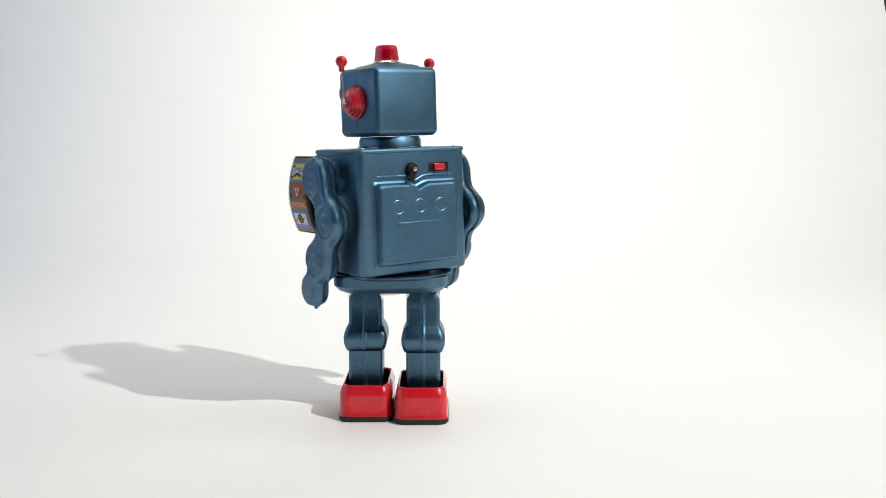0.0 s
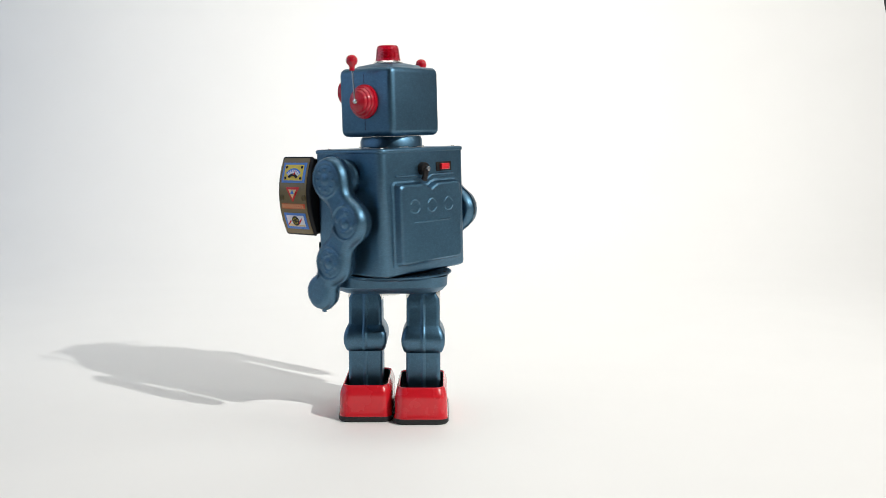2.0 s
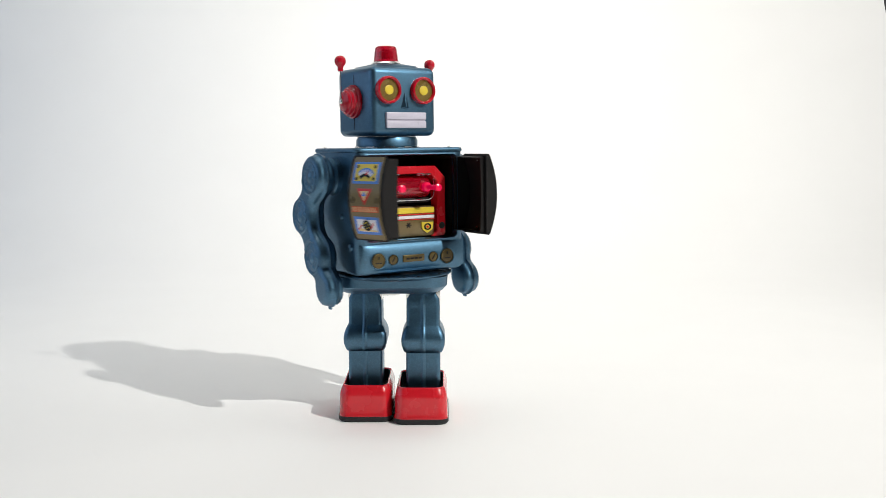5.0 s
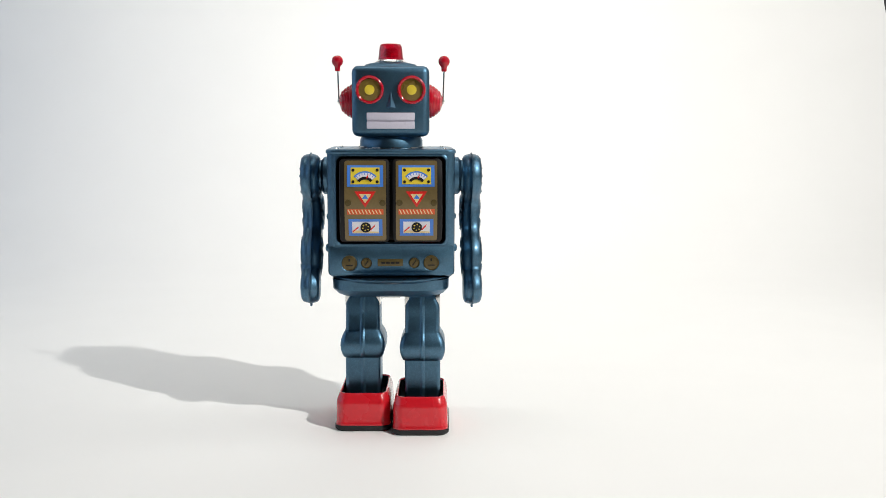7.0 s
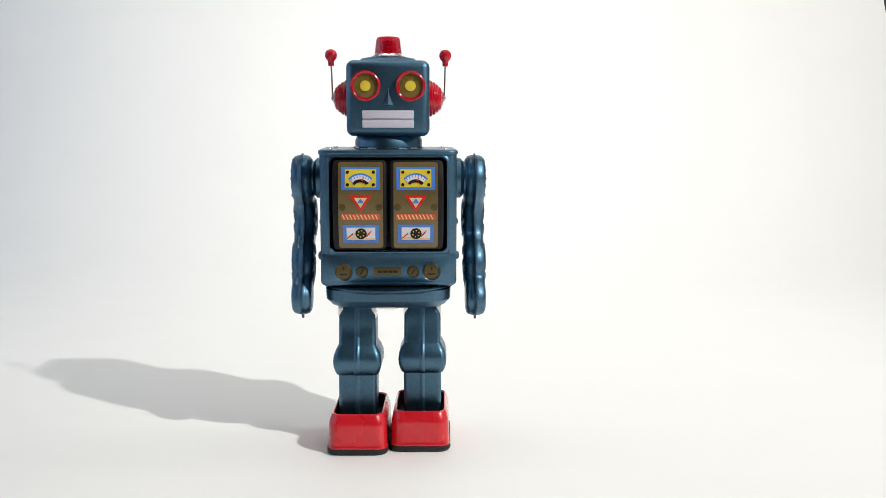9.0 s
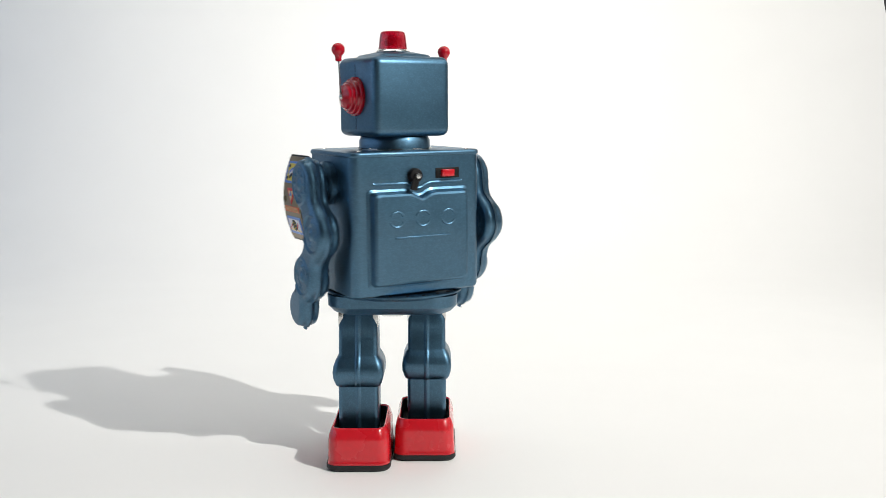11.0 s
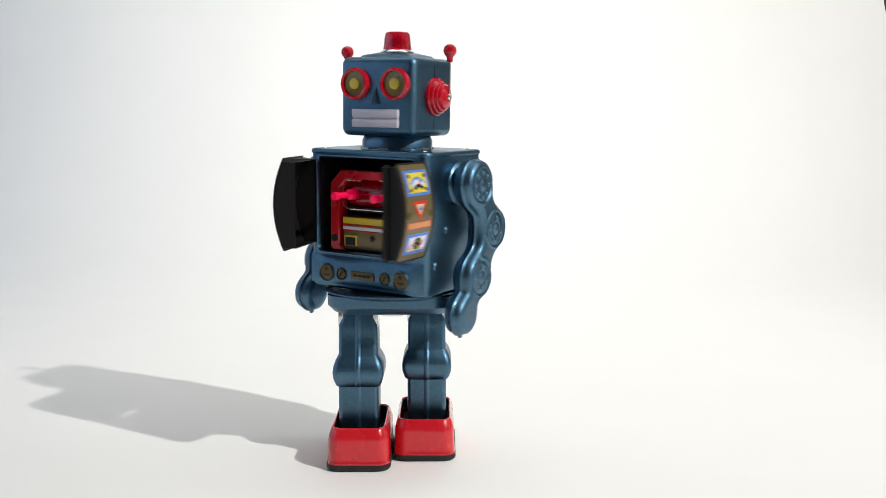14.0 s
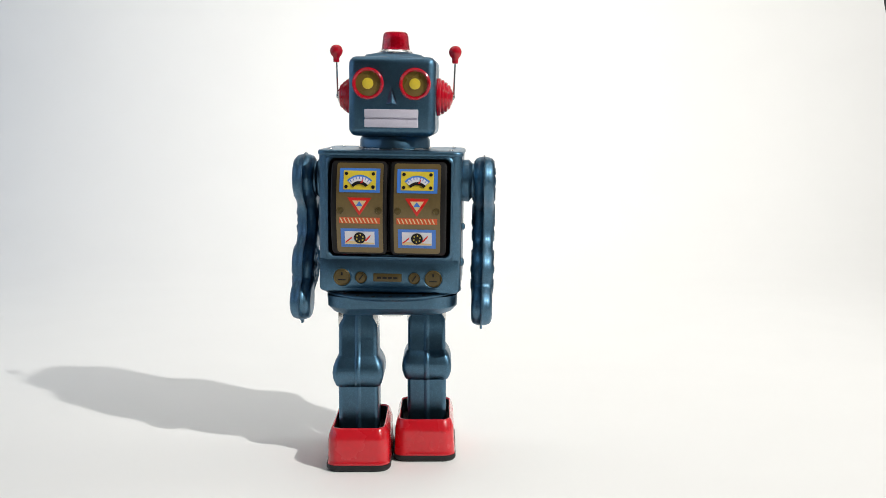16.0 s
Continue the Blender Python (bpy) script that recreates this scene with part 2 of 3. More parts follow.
part("console", swell(), BLUE, torso, sharp=60)
part("ledge", rbox(-0.0125, 0.0125, TY0 + 0.0006, TY0 + 0.006, 0.1442, 0.1464, 0.0008, 2), BLUE, torso)
for x, r in ((-0.0312, 0.0058), (-0.0185, 0.0039), (0.0170, 0.0039), (0.0297, 0.0058)):
    m = Matrix.Translation((x, TY0 - 0.0022, 0.1312)) @ FRONT
    part("dial", lathe([(r, -0.0005), (r, 0.0004), (r * 0.9, 0.001), (r * 0.82, 0.0004), (r * 0.3, 0.0006), (0, 0.0006)], 28, m), DARKGOLD, torso, "dark gold printed dial")
    part("dial_rim", lathe([(r * 1.02, -0.0003), (r * 1.12, 0.0003), (r * 1.08, 0.0008), (r * 0.98, 0.0004)], 28, m), BLUE, torso)
    if r > 0.005:
        part("dial_mark", merge(rbox(x - 0.0025, x + 0.0025, TY0 - 0.0031, TY0 - 0.0026, 0.1291, 0.1299, 0), rbox(x - 0.0006, x + 0.0006, TY0 - 0.0031, TY0 - 0.0026, 0.1325, 0.1345, 0)), BLACK, torso)
    else:
        part("dial_mark", moved(rbox(-0.0022, 0.0022, 0, 0.0005, -0.0004, 0.0004, 0), Matrix.Translation((x, TY0 - 0.0032, 0.1312)) @ pose(0, 0, 0, 0, -55, 0)), BLACK, torso)
part("display", rbox(-0.0103, 0.0087, TY0 - 0.0034, TY0 - 0.002, 0.1287, 0.1342, 0.0006, 2), DARKGOLD, torso, "dark gold printed readout")
for k in range(4):
    part("display_bar", rbox(-0.0076 + k * 0.0036, -0.0048 + k * 0.0036, TY0 - 0.0037, TY0 - 0.0033, 0.1307, 0.1321, 0), BLACK, torso)

# back: raised battery cover, knob and slider
def dip(x):
    return 0.0036 * math.exp(-(x / 0.0052) ** 2)


def cover():
    hx, z0, z1, zc = 0.0372, 0.1262, 0.1912, 0.1587
    loops = []
    for y, k in ((TY1 - 0.001, 0.0), (TY1 + 0.0005, 0.0), (TY1 + 0.0012, 0.0016), (TY1 + 0.0058, 0.0030), (TY1 + 0.0068, 0.0044), (TY1 + 0.0068, 0.0052)):
        lp = rrect(hx - k, (z1 - z0) / 2 - k, 0.003, 5, 0, zc)
        pts = []
        for i, (x, z) in enumerate(lp):
            pts.append((x, y, z))
            if i == 5:                                     # along the top edge
                x2 = lp[6][0]
                pts += [(x + (x2 - x) * q / 24, y, z - dip(x + (x2 - x) * q / 24)) for q in range(1, 24)]
        loops.append(pts)
    return loft(loops, False, True)


part("battery_cover", cover(), BLUE, torso, "raised battery cover with pressed marks", 18)
for x in (-0.0190, 0.0, 0.0190):
    for s in (0, 1):
        path = [(x + 0.0050 * math.cos(radians(a + 180 * s)), 0.1718 + 0.0050 * math.sin(radians(a + 180 * s))) for a in range(20, 161, 14)]
        b = None
        for p, q in zip(path, path[1:]):
            s2 = rod((p[0], TY1 + 0.0066, p[1]), (q[0], TY1 + 0.0066, q[1]), 0.0008, 8)
            b = s2 if b is None else merge(b, s2)
        part("pressed_mark", b, BLUE, torso)
part("pressed_bar", rbox(-0.0205, 0.0205, TY1 + 0.0062, TY1 + 0.0077, 0.1590, 0.1604, 0.0005, 2), BLUE, torso)
ridge = None
for k in range(30):
    xa, xb = -0.0325 + 0.065 * k / 30, -0.0325 + 0.065 * (k + 1) / 30
    b = rod((xa, TY1 + 0.0001, 0.1946 - dip(xa)), (xb, TY1 + 0.0001, 0.1946 - dip(xb)), 0.0010, 8)
    ridge = b if ridge is None else merge(ridge, b)
part("pressed_bar", ridge, BLUE, torso)
BACK = pose(0, 0, 0, -90, 0, 0)
knob = part("knob", lathe([(0.0050, 0), (0.0050, 0.003), (0.0043, 0.0046), (0.0022, 0.0050), (0.0022, 0.0068), (0, 0.0071)], 24, Matrix.Translation((0.003, TY1 - 0.0005, 0.1995)) @ BACK), BLACK, torso, "black metal winding knob")
part("screw", lathe([(0.0019, 0.0066), (0.0017, 0.0075), (0, 0.0078)], 14, Matrix.Translation((0.003, TY1 - 0.0005, 0.1995)) @ BACK), CHROME, knob, "bright screw head")
part("lever", moved(rbox(-0.0026, 0.0026, 0, 0.0024, -0.0092, 0.001, 0.001, 2), Matrix.Translation((0.0032, TY1 + 0.0032, 0.1990)) @ pose(0, 0, 0, 0, -16, 0)), BLACK, knob)
part("slot", rbox(-0.031, -0.013, TY1 - 0.001, TY1 + 0.0006, 0.1968, 0.2038, 0.0005, 2), BLACK, torso)
part("slider", rbox(-0.0262, -0.0168, TY1, TY1 + 0.003, 0.1978, 0.2028, 0.0008, 2), RED, torso, "red plastic switch slider")

# side bosses behind the arms
for s in (-1, 1):
    SIDE = pose(0, 0, 0, 0, 90 * s, 0)
    part("shoulder_boss", lathe([(0.0145, 0), (0.0145, 0.004), (0.012, 0.0062), (0.012, 0.009)], 32, Matrix.Translation((s * TX, 0.002, 0.194)) @ SIDE), BLUE, torso)
    for y, z, r in ((-0.0228, 0.141, 0.0031), (-0.0095, 0.1635, 0.0026)):
        part("rivet", lathe([(r, -0.0002), (r * 0.93, 0.0010), (r * 0.6, 0.0019), (0, 0.0022)], 18, Matrix.Translation((s * TX, y, z)) @ SIDE), BLUE, torso)

# mechanism in the chest: red frame, gun drum with barrels, striped box
frame_ring = loft([[(x, y, z) for x, z in rrect(hx, hz, r, 1, 0, 0.1700)] for y, hx, hz, r in ((-0.012, 0.0256, 0.0252, 0.006), (-0.0212, 0.0256, 0.0252, 0.006), (-0.022, 0.0262, 0.0258, 0.0062), (-0.022, 0.0324, 0.0304, 0.0088), (-0.0212, 0.0332, 0.0312, 0.0092), (-0.012, 0.0332, 0.0312, 0.0092))], False, False)
bmesh.ops.bisect_plane(frame_ring, geom=list(frame_ring.verts) + list(frame_ring.edges) + list(frame_ring.faces), plane_co=(0, 0, 0.1465), plane_no=(0, 0, 1), clear_inner=True)
part("gun_frame", frame_ring, RED, torso, "red gun frame inside the chest")
ROLL = pose(0, 0, 0, 0, 90, 0)
part("gun_drum", lathe([(0, -0.0195), (0.006, -0.0195), (0.0085, -0.017), (0.009, -0.012), (0.009, 0.012), (0.0085, 0.017), (0.006, 0.0195), (0, 0.0195)], 32,
                       Matrix.Translation((0, -0.0115, 0.1850)) @ ROLL), RED_PLASTIC, torso, "red plastic gun drum")
guns = []
for x in (-0.0158, 0.0158):
    guns.append(part("gun_barrel", lathe([(0.0036, -0.004), (0.0036, 0.004), (0.0020, 0.0055), (0.0020, 0.0175), (0.0028, 0.018), (0.0028, 0.0205), (0.0016, 0.021), (0, 0.0205)], 20,
                             Matrix.Translation((x, -0.020, 0.1850)) @ FRONT), GLOWRED, torso, "glowing red gun barrel"))
for x in (-0.0118, 0.0118):
    part("cap_plate", rbox(x - 0.0057, x + 0.0057, -0.0215, -0.020, 0.1946, 0.1958, 0.0003, 1), CHROME, torso)
hoop = [(x, z) for x, z in rrect(0.0198, 0.0105, 0.005, 4, 0, 0.1855)]
hoop_mesh = None
for p, q in zip(hoop, hoop[1:] + hoop[:1]):
    b = rod((p[0], -0.0205, p[1]), (q[0], -0.0205, q[1]), 0.00045, 6) if p != q else None
    if b:
        hoop_mesh = b if hoop_mesh is None else merge(hoop_mesh, b)
part("drum_hoop", hoop_mesh, CHROME, torso, "bright wire hoop round the drum")
part("drum_bracket", rbox(-0.019, 0.019, -0.016, -0.010, 0.1725, 0.1765, 0.001, 2), BLACK, torso)
for x in (-0.0294, 0.0294):
    part("post_hole", lathe([(0.0027, -0.0001), (0.0026, 0.0004), (0, 0.0004)], 16, Matrix.Translation((x, -0.022, 0.1545)) @ FRONT), BLACK, torso)
    part("drum_pivot", rod((x * 0.6, -0.0125, 0.1855), (x * 1.08, -0.0125, 0.1855), 0.0042, 20), RED_PLASTIC, torso)
for x in (-0.0160, -0.0125, -0.0090, 0.0090, 0.0125, 0.0160):
    part("vent_dash", rbox(x - 0.0012, x + 0.0012, -0.0196, -0.0190, 0.1938, 0.1945, 0.0002, 1), WHITE, torso)
part("striped_box", rbox(-0.0205, 0.0205, -0.0195, 0.010, 0.1465, 0.1700, 0.0015, 2), OLIVE, torso, "gold tin box with yellow and white stripes")
part("stripe", rbox(-0.0202, 0.0202, -0.0202, -0.0192, 0.1648, 0.1692, 0.0003, 1), YELLOW, torso)
part("stripe", rbox(-0.0202, 0.0202, -0.0204, -0.0192, 0.1635, 0.1643, 0.0002, 1), REDPRINT, torso)
part("stripe", rbox(-0.0202, 0.0202, -0.0202, -0.0192, 0.1606, 0.1630, 0.0003, 1), WHITE, torso)
part("stripe", rbox(-0.0202, 0.0202, -0.0204, -0.0192, 0.1597, 0.1602, 0.0002, 1), REDPRINT, torso)
part("port", rbox(-0.0190, -0.0098, -0.0205, -0.0192, 0.1495, 0.1570, 0.0004, 1), YELLOW, torso, "black port with a yellow border")
part("port_hole", rbox(-0.0178, -0.0110, -0.0209, -0.0203, 0.1500, 0.1555, 0, 1), BLACK, torso)


def shield():
    """A small badge: square above, pointed below."""
    pts = [(0.0100, 0.1576), (0.0190, 0.1576), (0.0184, 0.1520), (0.0145, 0.1490), (0.0106, 0.1520)]
    return loft([[(x, y, z) for x, z in pts] for y in (-0.0192, -0.0205)])


part("badge", shield(), YELLOW, torso, "yellow shield badge with a dark ring")
part("badge_ring", lathe([(0.0016, 0), (0.0016, 0.0004), (0.0027, 0.0004), (0.0027, 0)], 20, Matrix.Translation((0.0145, -0.0205, 0.1540)) @ FRONT), BLACK, torso)
part("badge_dot", lathe([(0.0010, 0), (0.0009, 0.0004), (0, 0.0004)], 12, Matrix.Translation((0.0145, -0.0205, 0.1540)) @ FRONT), REDPRINT, torso)
part("star", merge(*[moved(rbox(-0.0022, 0.0022, -0.0003, 0.0003, -0.0004, 0.0004, 0), Matrix.Translation((0.0005, -0.0196, 0.1558)) @ pose(0, 0, 0, 0, a, 0)) for a in (0, 60, 120)]), BLACK, torso)

for c in torso.children:
    if c.name.split(".")[0] in ("gun_frame", "gun_drum", "cap_plate", "drum_hoop", "drum_bracket", "striped_box", "stripe", "port", "port_hole", "post_hole", "drum_pivot", "vent_dash", "badge", "badge_ring", "badge_dot", "star"):
        c.location.y = -0.0072
        if c.name.split(".")[0] not in ("gun_frame", "post_hole", "drum_pivot"):
            c.scale.x = 1.18

# ---- doors ----
DW, DH, BULGE, DT = 0.0366, 0.0308, 0.0072, 0.0095
DZC = 0.1776


def door_y(z):
    return -BULGE * (1 - (z / DH) ** 2)


def door_shell(s):
    """The curved, hollow shell with turned edges; x runs from the hinge (0) inwards to -s * DW."""
    n, w = 16, 0.001
    bm = bmesh.new()
    xs = [0.0, 0.0006, 0.0020, DW - 0.0020, DW - 0.0006, DW]
    cut = [0.0026, 0.0013, 0.0, 0.0, 0.0013, 0.0026]                   # rounds the corners
    ease = [0.0010, 0.0003, 0.0, 0.0, 0.0003, 0.0010]
    front, back, ifront, iback = [], [], [], []
    for i in range(n + 1):
        u = -1 + 2 * i / n
        z, zc, zi = u * DH, u * (DH - 0.0026), u * (DH - w - 0.0016)
        rim = door_y(z) * 0.15 + DT
        front.append([bm.verts.new((-s * x, door_y(u * (DH - c)) + e, u * (DH - c))) for x, c, e in zip(xs, cut, ease)])
        back.append([bm.verts.new((-s * x, rim, zc)) for x in (0.0, DW)])
        ifront.append([bm.verts.new((-s * x, door_y(zi) + w, zi)) for x in (w, DW - w)])
        iback.append([bm.verts.new((-s * x, rim, zi)) for x in (w, DW - w)])
    last = len(xs) - 1
    for a, b in zip(range(n), range(1, n + 1)):
        for i in range(last):
            bm.faces.new((front[a][i], front[a][i + 1], front[b][i + 1], front[b][i]))
        bm.faces.new((ifront[a][0], ifront[a][1], ifront[b][1], ifront[b][0]))
        for i, k in ((0, 0), (last, 1)):
            bm.faces.new((front[a][i], front[b][i], back[b][k], back[a][k]))
            bm.faces.new((ifront[a][k], ifront[b][k], iback[b][k], iback[a][k]))
            bm.faces.new((back[a][k], back[b][k], iback[b][k], iback[a][k]))
    for k in (0, n):
        bm.faces.new((*front[k], back[k][1], back[k][0]))
        bm.faces.new((ifront[k][0], ifront[k][1], iback[k][1], iback[k][0]))
        bm.faces.new((back[k][0], back[k][1], iback[k][1], iback[k][0]))
    return bm


def decal(s, pts, lift=0.0002, thick=0.0002):
    """A printed shape on the door's curved face; pts in millimetres across (from the hinge) and up from the middle."""
    lo, hi = min(p[1] for p in pts), max(p[1] for p in pts)
    bm = bmesh.new()
    bm.faces.new([bm.verts.new((-s * p[0] / 1000, 0, p[1] / 1000)) for p in pts])
    k = max(1, int((hi - lo) / 2.2))
    for i in range(1, k):
        z = (lo + (hi - lo) * i / k) / 1000
        bmesh.ops.bisect_plane(bm, geom=list(bm.verts) + list(bm.edges) + list(bm.faces), plane_co=(0, 0, z), plane_no=(0, 0, 1))
    for v in bm.verts:
        v.co.y = door_y(v.co.z) - lift - thick
    ex = bmesh.ops.extrude_face_region(bm, geom=list(bm.faces))
    for v in ex["geom"]:
        if isinstance(v, bmesh.types.BMVert):
            v.co.y += thick + 0.0002
    return bm


def rect(x0, x1, z0, z1):
    return [(x0, z0), (x1, z0), (x1, z1), (x0, z1)]


def arc_band(cx, cz, r0, r1, a0, a1, n=10):
    up = [(cx + r1 * math.cos(radians(a0 + (a1 - a0) * i / n)), cz + r1 * math.sin(radians(a0 + (a1 - a0) * i / n))) for i in range(n + 1)]
    dn = [(cx + r0 * math.cos(radians(a1 + (a0 - a1) * i / n)), cz + r0 * math.sin(radians(a1 + (a0 - a1) * i / n))) for i in range(n + 1)]
    return up + dn


def disc(cx, cz, r, n=16):
    return [(cx + r * math.cos(2 * math.pi * i / n), cz + r * math.sin(2 * math.pi * i / n)) for i in range(n)]


def door(s):
    d = part("door", door_shell(s), BLACK, robot, "chest door, black inside, with printed gauges outside")
    c = 19.0                                           # middle of the door, in millimetres
    f = lambda x: c + s * -x                               # across, so that both doors read the same way
    P = lambda name, pts, mat, lift=0.0002: part(name, decal(s, [(f(x), z) for x, z in pts], lift), mat, d)
    P("face_plate", rrect(15.2, 29.6, 1.6, 4), OLIVE, 0.0002)
    P("meter_border", rect(-13.2, 13.2, 10.8, 26.2), SKYBLUE, 0.0005)
    P("meter_face", rect(-10.6, 10.6, 12.6, 24.7), YELLOW, 0.0008)
    P("meter_scale", arc_band(0, 10.9, 6.4, 11.2, 42, 138), SKYBLUE, 0.0010)
    P("meter_scale", arc_band(0, 10.9, 6.4, 10.1, 44, 136), WHITE, 0.0012)
    P("meter_band", arc_band(0, 10.9, 5.2, 7.2, 40, 140), BLACK, 0.0014)
    for k in range(7):
        a = 52 + k * 12.6
        P("meter_tick", arc_band(0, 10.9, 8.5, 10.1, a, a + 3.0, 1), SKYBLUE, 0.0014)
    P("needle", [(0.4, 17.0), (1.8, 17.0), (2.6, 20.2)], REDPRINT, 0.0016)
    for x, z in ((-8.8, 22.8), (8.8, 22.8), (-8.8, 14.4), (8.8, 14.4)):
        P("screw", disc(x, z, 1.15, 10), BLACK, 0.0011)
    P("warning_triangle", [(-7.8, 7.4), (0, -4.4), (7.8, 7.4)], REDPRINT, 0.0005)
    P("warning_triangle", [(-4.5, 5.5), (0, -1.3), (4.5, 5.5)], CREAM, 0.0008)
    P("warning_triangle", [(-2.3, 2.0), (2.3, 2.0), (0, 5.2)], SKYBLUE, 0.0010)
    for x in (-12.6, 12.6):
        part("rivet", lathe([(0.0025, 0), (0.0024, 0.0006), (0.0019, 0.0007), (0.0015, 0.0003), (0, 0.0005)], 16, Matrix.Translation((-s * f(x) / 1000, door_y(-0.001) - 0.0002, -0.001)) @ FRONT), DARKGOLD, d)
    P("hazard_strip", rect(-13.3, 13.3, -9.6, -5.6), ORANGE, 0.0005)
    for k in range(10):
        x = -12.9 + k * 2.5
        P("hazard_stripe", [(x, -6.0), (x + 0.8, -6.0), (x + 2.3, -9.2), (x + 1.5, -9.2)], CREAM, 0.0008)
    P("dial_border", rect(-12.4, 12.4, -25.8, -13.0), SKYBLUE, 0.0005)
    P("dial_face", rect(-9.8, 9.8, -23.8, -14.9), WHITE, 0.0008)
    P("dial_face", [(-9.6, -23.6), (9.6, -23.6), (9.6, -22.6), (-9.6, -21.4)], CREAM, 0.0010)
    P("dial_flash", [(-9.6, -22.2), (-5.4, -18.6), (-5.0, -19.6), (-9.4, -23.0)], REDPRINT, 0.0011)
    P("dial_flash", [(2.6, -21.4), (7.4, -16.8), (6.9, -18.6), (4.0, -21.6)], REDPRINT, 0.0011)
    P("dial", disc(0.1, -19.3, 3.9), BLACK, 0.0012)
    for k in range(6):
        a = radians(60 * k + 20)
        P("dial_dot", disc(0.1 + 2.2 * math.cos(a), -19.3 + 2.2 * math.sin(a), 0.5, 8), YELLOW, 0.0014)
    # black strip added behind the closed doors, standing for the gap's shade
    if s > 0:
        part("gap_shade", rbox(-DW - 0.0027, -DW + 0.002, DT - 0.0048, DT - 0.0038, -DH + 0.001, DH - 0.001, 0.0002, 1), BLACK, d)
    for z in (-0.026, 0.026):
        part("hinge_rivet", lathe([(0.0012, 0), (0.0010, 0.0005), (0, 0.0006)], 10, Matrix.Translation((-s * 0.018, door_y(z) + 0.0009, z)) @ BACK), CHROME, d)
    return d


# ---- head ----
HX, HY0, HY1, HZ0, HZ1 = 0.0289, -0.0235, 0.0307, 0.2243, 0.2766
HYC = (HY0 + HY1) / 2


def head_shell():
    bm = rbox(-HX, HX, HY0, HY1, HZ0, HZ1, 0.0052, 5)
    top = tower([(HZ1 - 0.0005, 0.0205, 0.0195, 0.004, 0, HYC), (HZ1 + 0.0016, 0.0185, 0.0175, 0.004, 0, HYC), (HZ1 + 0.0030, 0.0125, 0.0125, 0.005, 0, HYC), (HZ1 + 0.0034, 0.0115, 0.0115, 0.005, 0, HYC)])
    return merge(bm, top)


head = part("head", head_shell(), BLUE, robot, "square speckled blue metallic tin head")
part("neck", lathe([(0.0236, 0.2160), (0.0242, 0.2166), (0.0242, 0.2212), (0.0228, 0.2240)], 40, Matrix.Translation((0, 0.004, 0))), BLUE, head)
for k in range(10):
    a = 36 * k + 9
    part("neck_tab", moved(rbox(-0.0036, 0.0036, -0.0005, 0.0005, 0.2153, 0.2166, 0.0002, 1), pose(0.0247 * math.sin(radians(a)), 0.004 - 0.0247 * math.cos(radians(a)), 0, 0, 0, a)), CHROME, head)
for s in (-1, 1):
    part("seam", rbox(s * HX - 0.0003, s * HX + 0.0001, HYC - 0.0002, HYC + 0.0002, HZ0 + 0.0052, HZ1 - 0.0052, 0), BLACK, head)
LAMPY = 0.0033
part("lamp_base", lathe([(0.0116, HZ1 + 0.0030), (0.0118, HZ1 + 0.0040), (0.0108, HZ1 + 0.0050), (0.0100, HZ1 + 0.0055), (0, HZ1 + 0.0055)], 36, Matrix.Translation((0, LAMPY, 0))), CHROME, head, "bright tin lamp base")
part("lamp_cap", lathe([(0.0100, HZ1 + 0.0053), (0.0096, HZ1 + 0.0068), (0.0087, HZ1 + 0.0144), (0.0084, HZ1 + 0.0159), (0.0077, HZ1 + 0.0170), (0.0066, HZ1 + 0.0175), (0, HZ1 + 0.0178)], 36, Matrix.Translation((0, LAMPY, 0))), RED_PLASTIC, head, "red translucent plastic lamp cap")
part("lamp_bulb", lathe([(0, HZ1 + 0.007), (0.0035, HZ1 + 0.007), (0.0042, HZ1 + 0.010), (0.003, HZ1 + 0.0135), (0, HZ1 + 0.0145)], 16, Matrix.Translation((0, LAMPY, 0))), RED, head)
for s in (-1, 1):
    m = Matrix.Translation((s * 0.0155, HY0 + 0.0004, 0.2588)) @ FRONT
    part("eye_rim", lathe([(0.0104, -0.0006), (0.0106, 0.0028), (0.0102, 0.0042), (0.0094, 0.0047), (0.0085, 0.0042), (0.0081, 0.0026)], 40, m), RED_GLOSS, head, "red eye rim")
    part("eye_lens", lathe([(0.0083, 0.0024), (0.0060, 0.0026), (0.0044, 0.0028), (0, 0.0028)], 40, m), LENS, head, "olive plastic eye lens")
    part("pupil", lathe([(0.0037, 0.0026), (0.0036, 0.0034), (0.0026, 0.0037), (0, 0.0038)], 32, m), YELLOW, head, "yellow pupil")
part("mouth", merge(rbox(-0.0178, 0.0178, HY0 - 0.0026, HY0 + 0.001, 0.2302, 0.2356, 0.0006, 2), rbox(-0.0178, 0.0178, HY0 - 0.0026, HY0 + 0.001, 0.2366, 0.2422, 0.0006, 2),
                    rbox(-0.0175, 0.0175, HY0 - 0.0014, HY0 + 0.001, 0.2304, 0.2420, 0.0003, 1)), LILAC, head, "pale two-bar mouth")
nose = bmesh.new()
nv = [nose.verts.new(p) for p in ((-0.0040, HY0 + 0.0002, 0.2452), (0.0040, HY0 + 0.0002, 0.2452), (0, HY0 - 0.0026, 0.2462), (0, HY0 + 0.0002, 0.2592))]
for q in ((0, 1, 2), (0, 2, 3), (1, 3, 2), (0, 3, 1)):
    nose.faces.new([nv[i] for i in q])
bmesh.ops.bevel(nose, geom=list(nose.edges), offset=0.0003, segments=1, profile=0.5, affect="EDGES")
part("nose", nose, BLUE, head, sharp=12)
EARY, EARZ = 0.0043, 0.2508
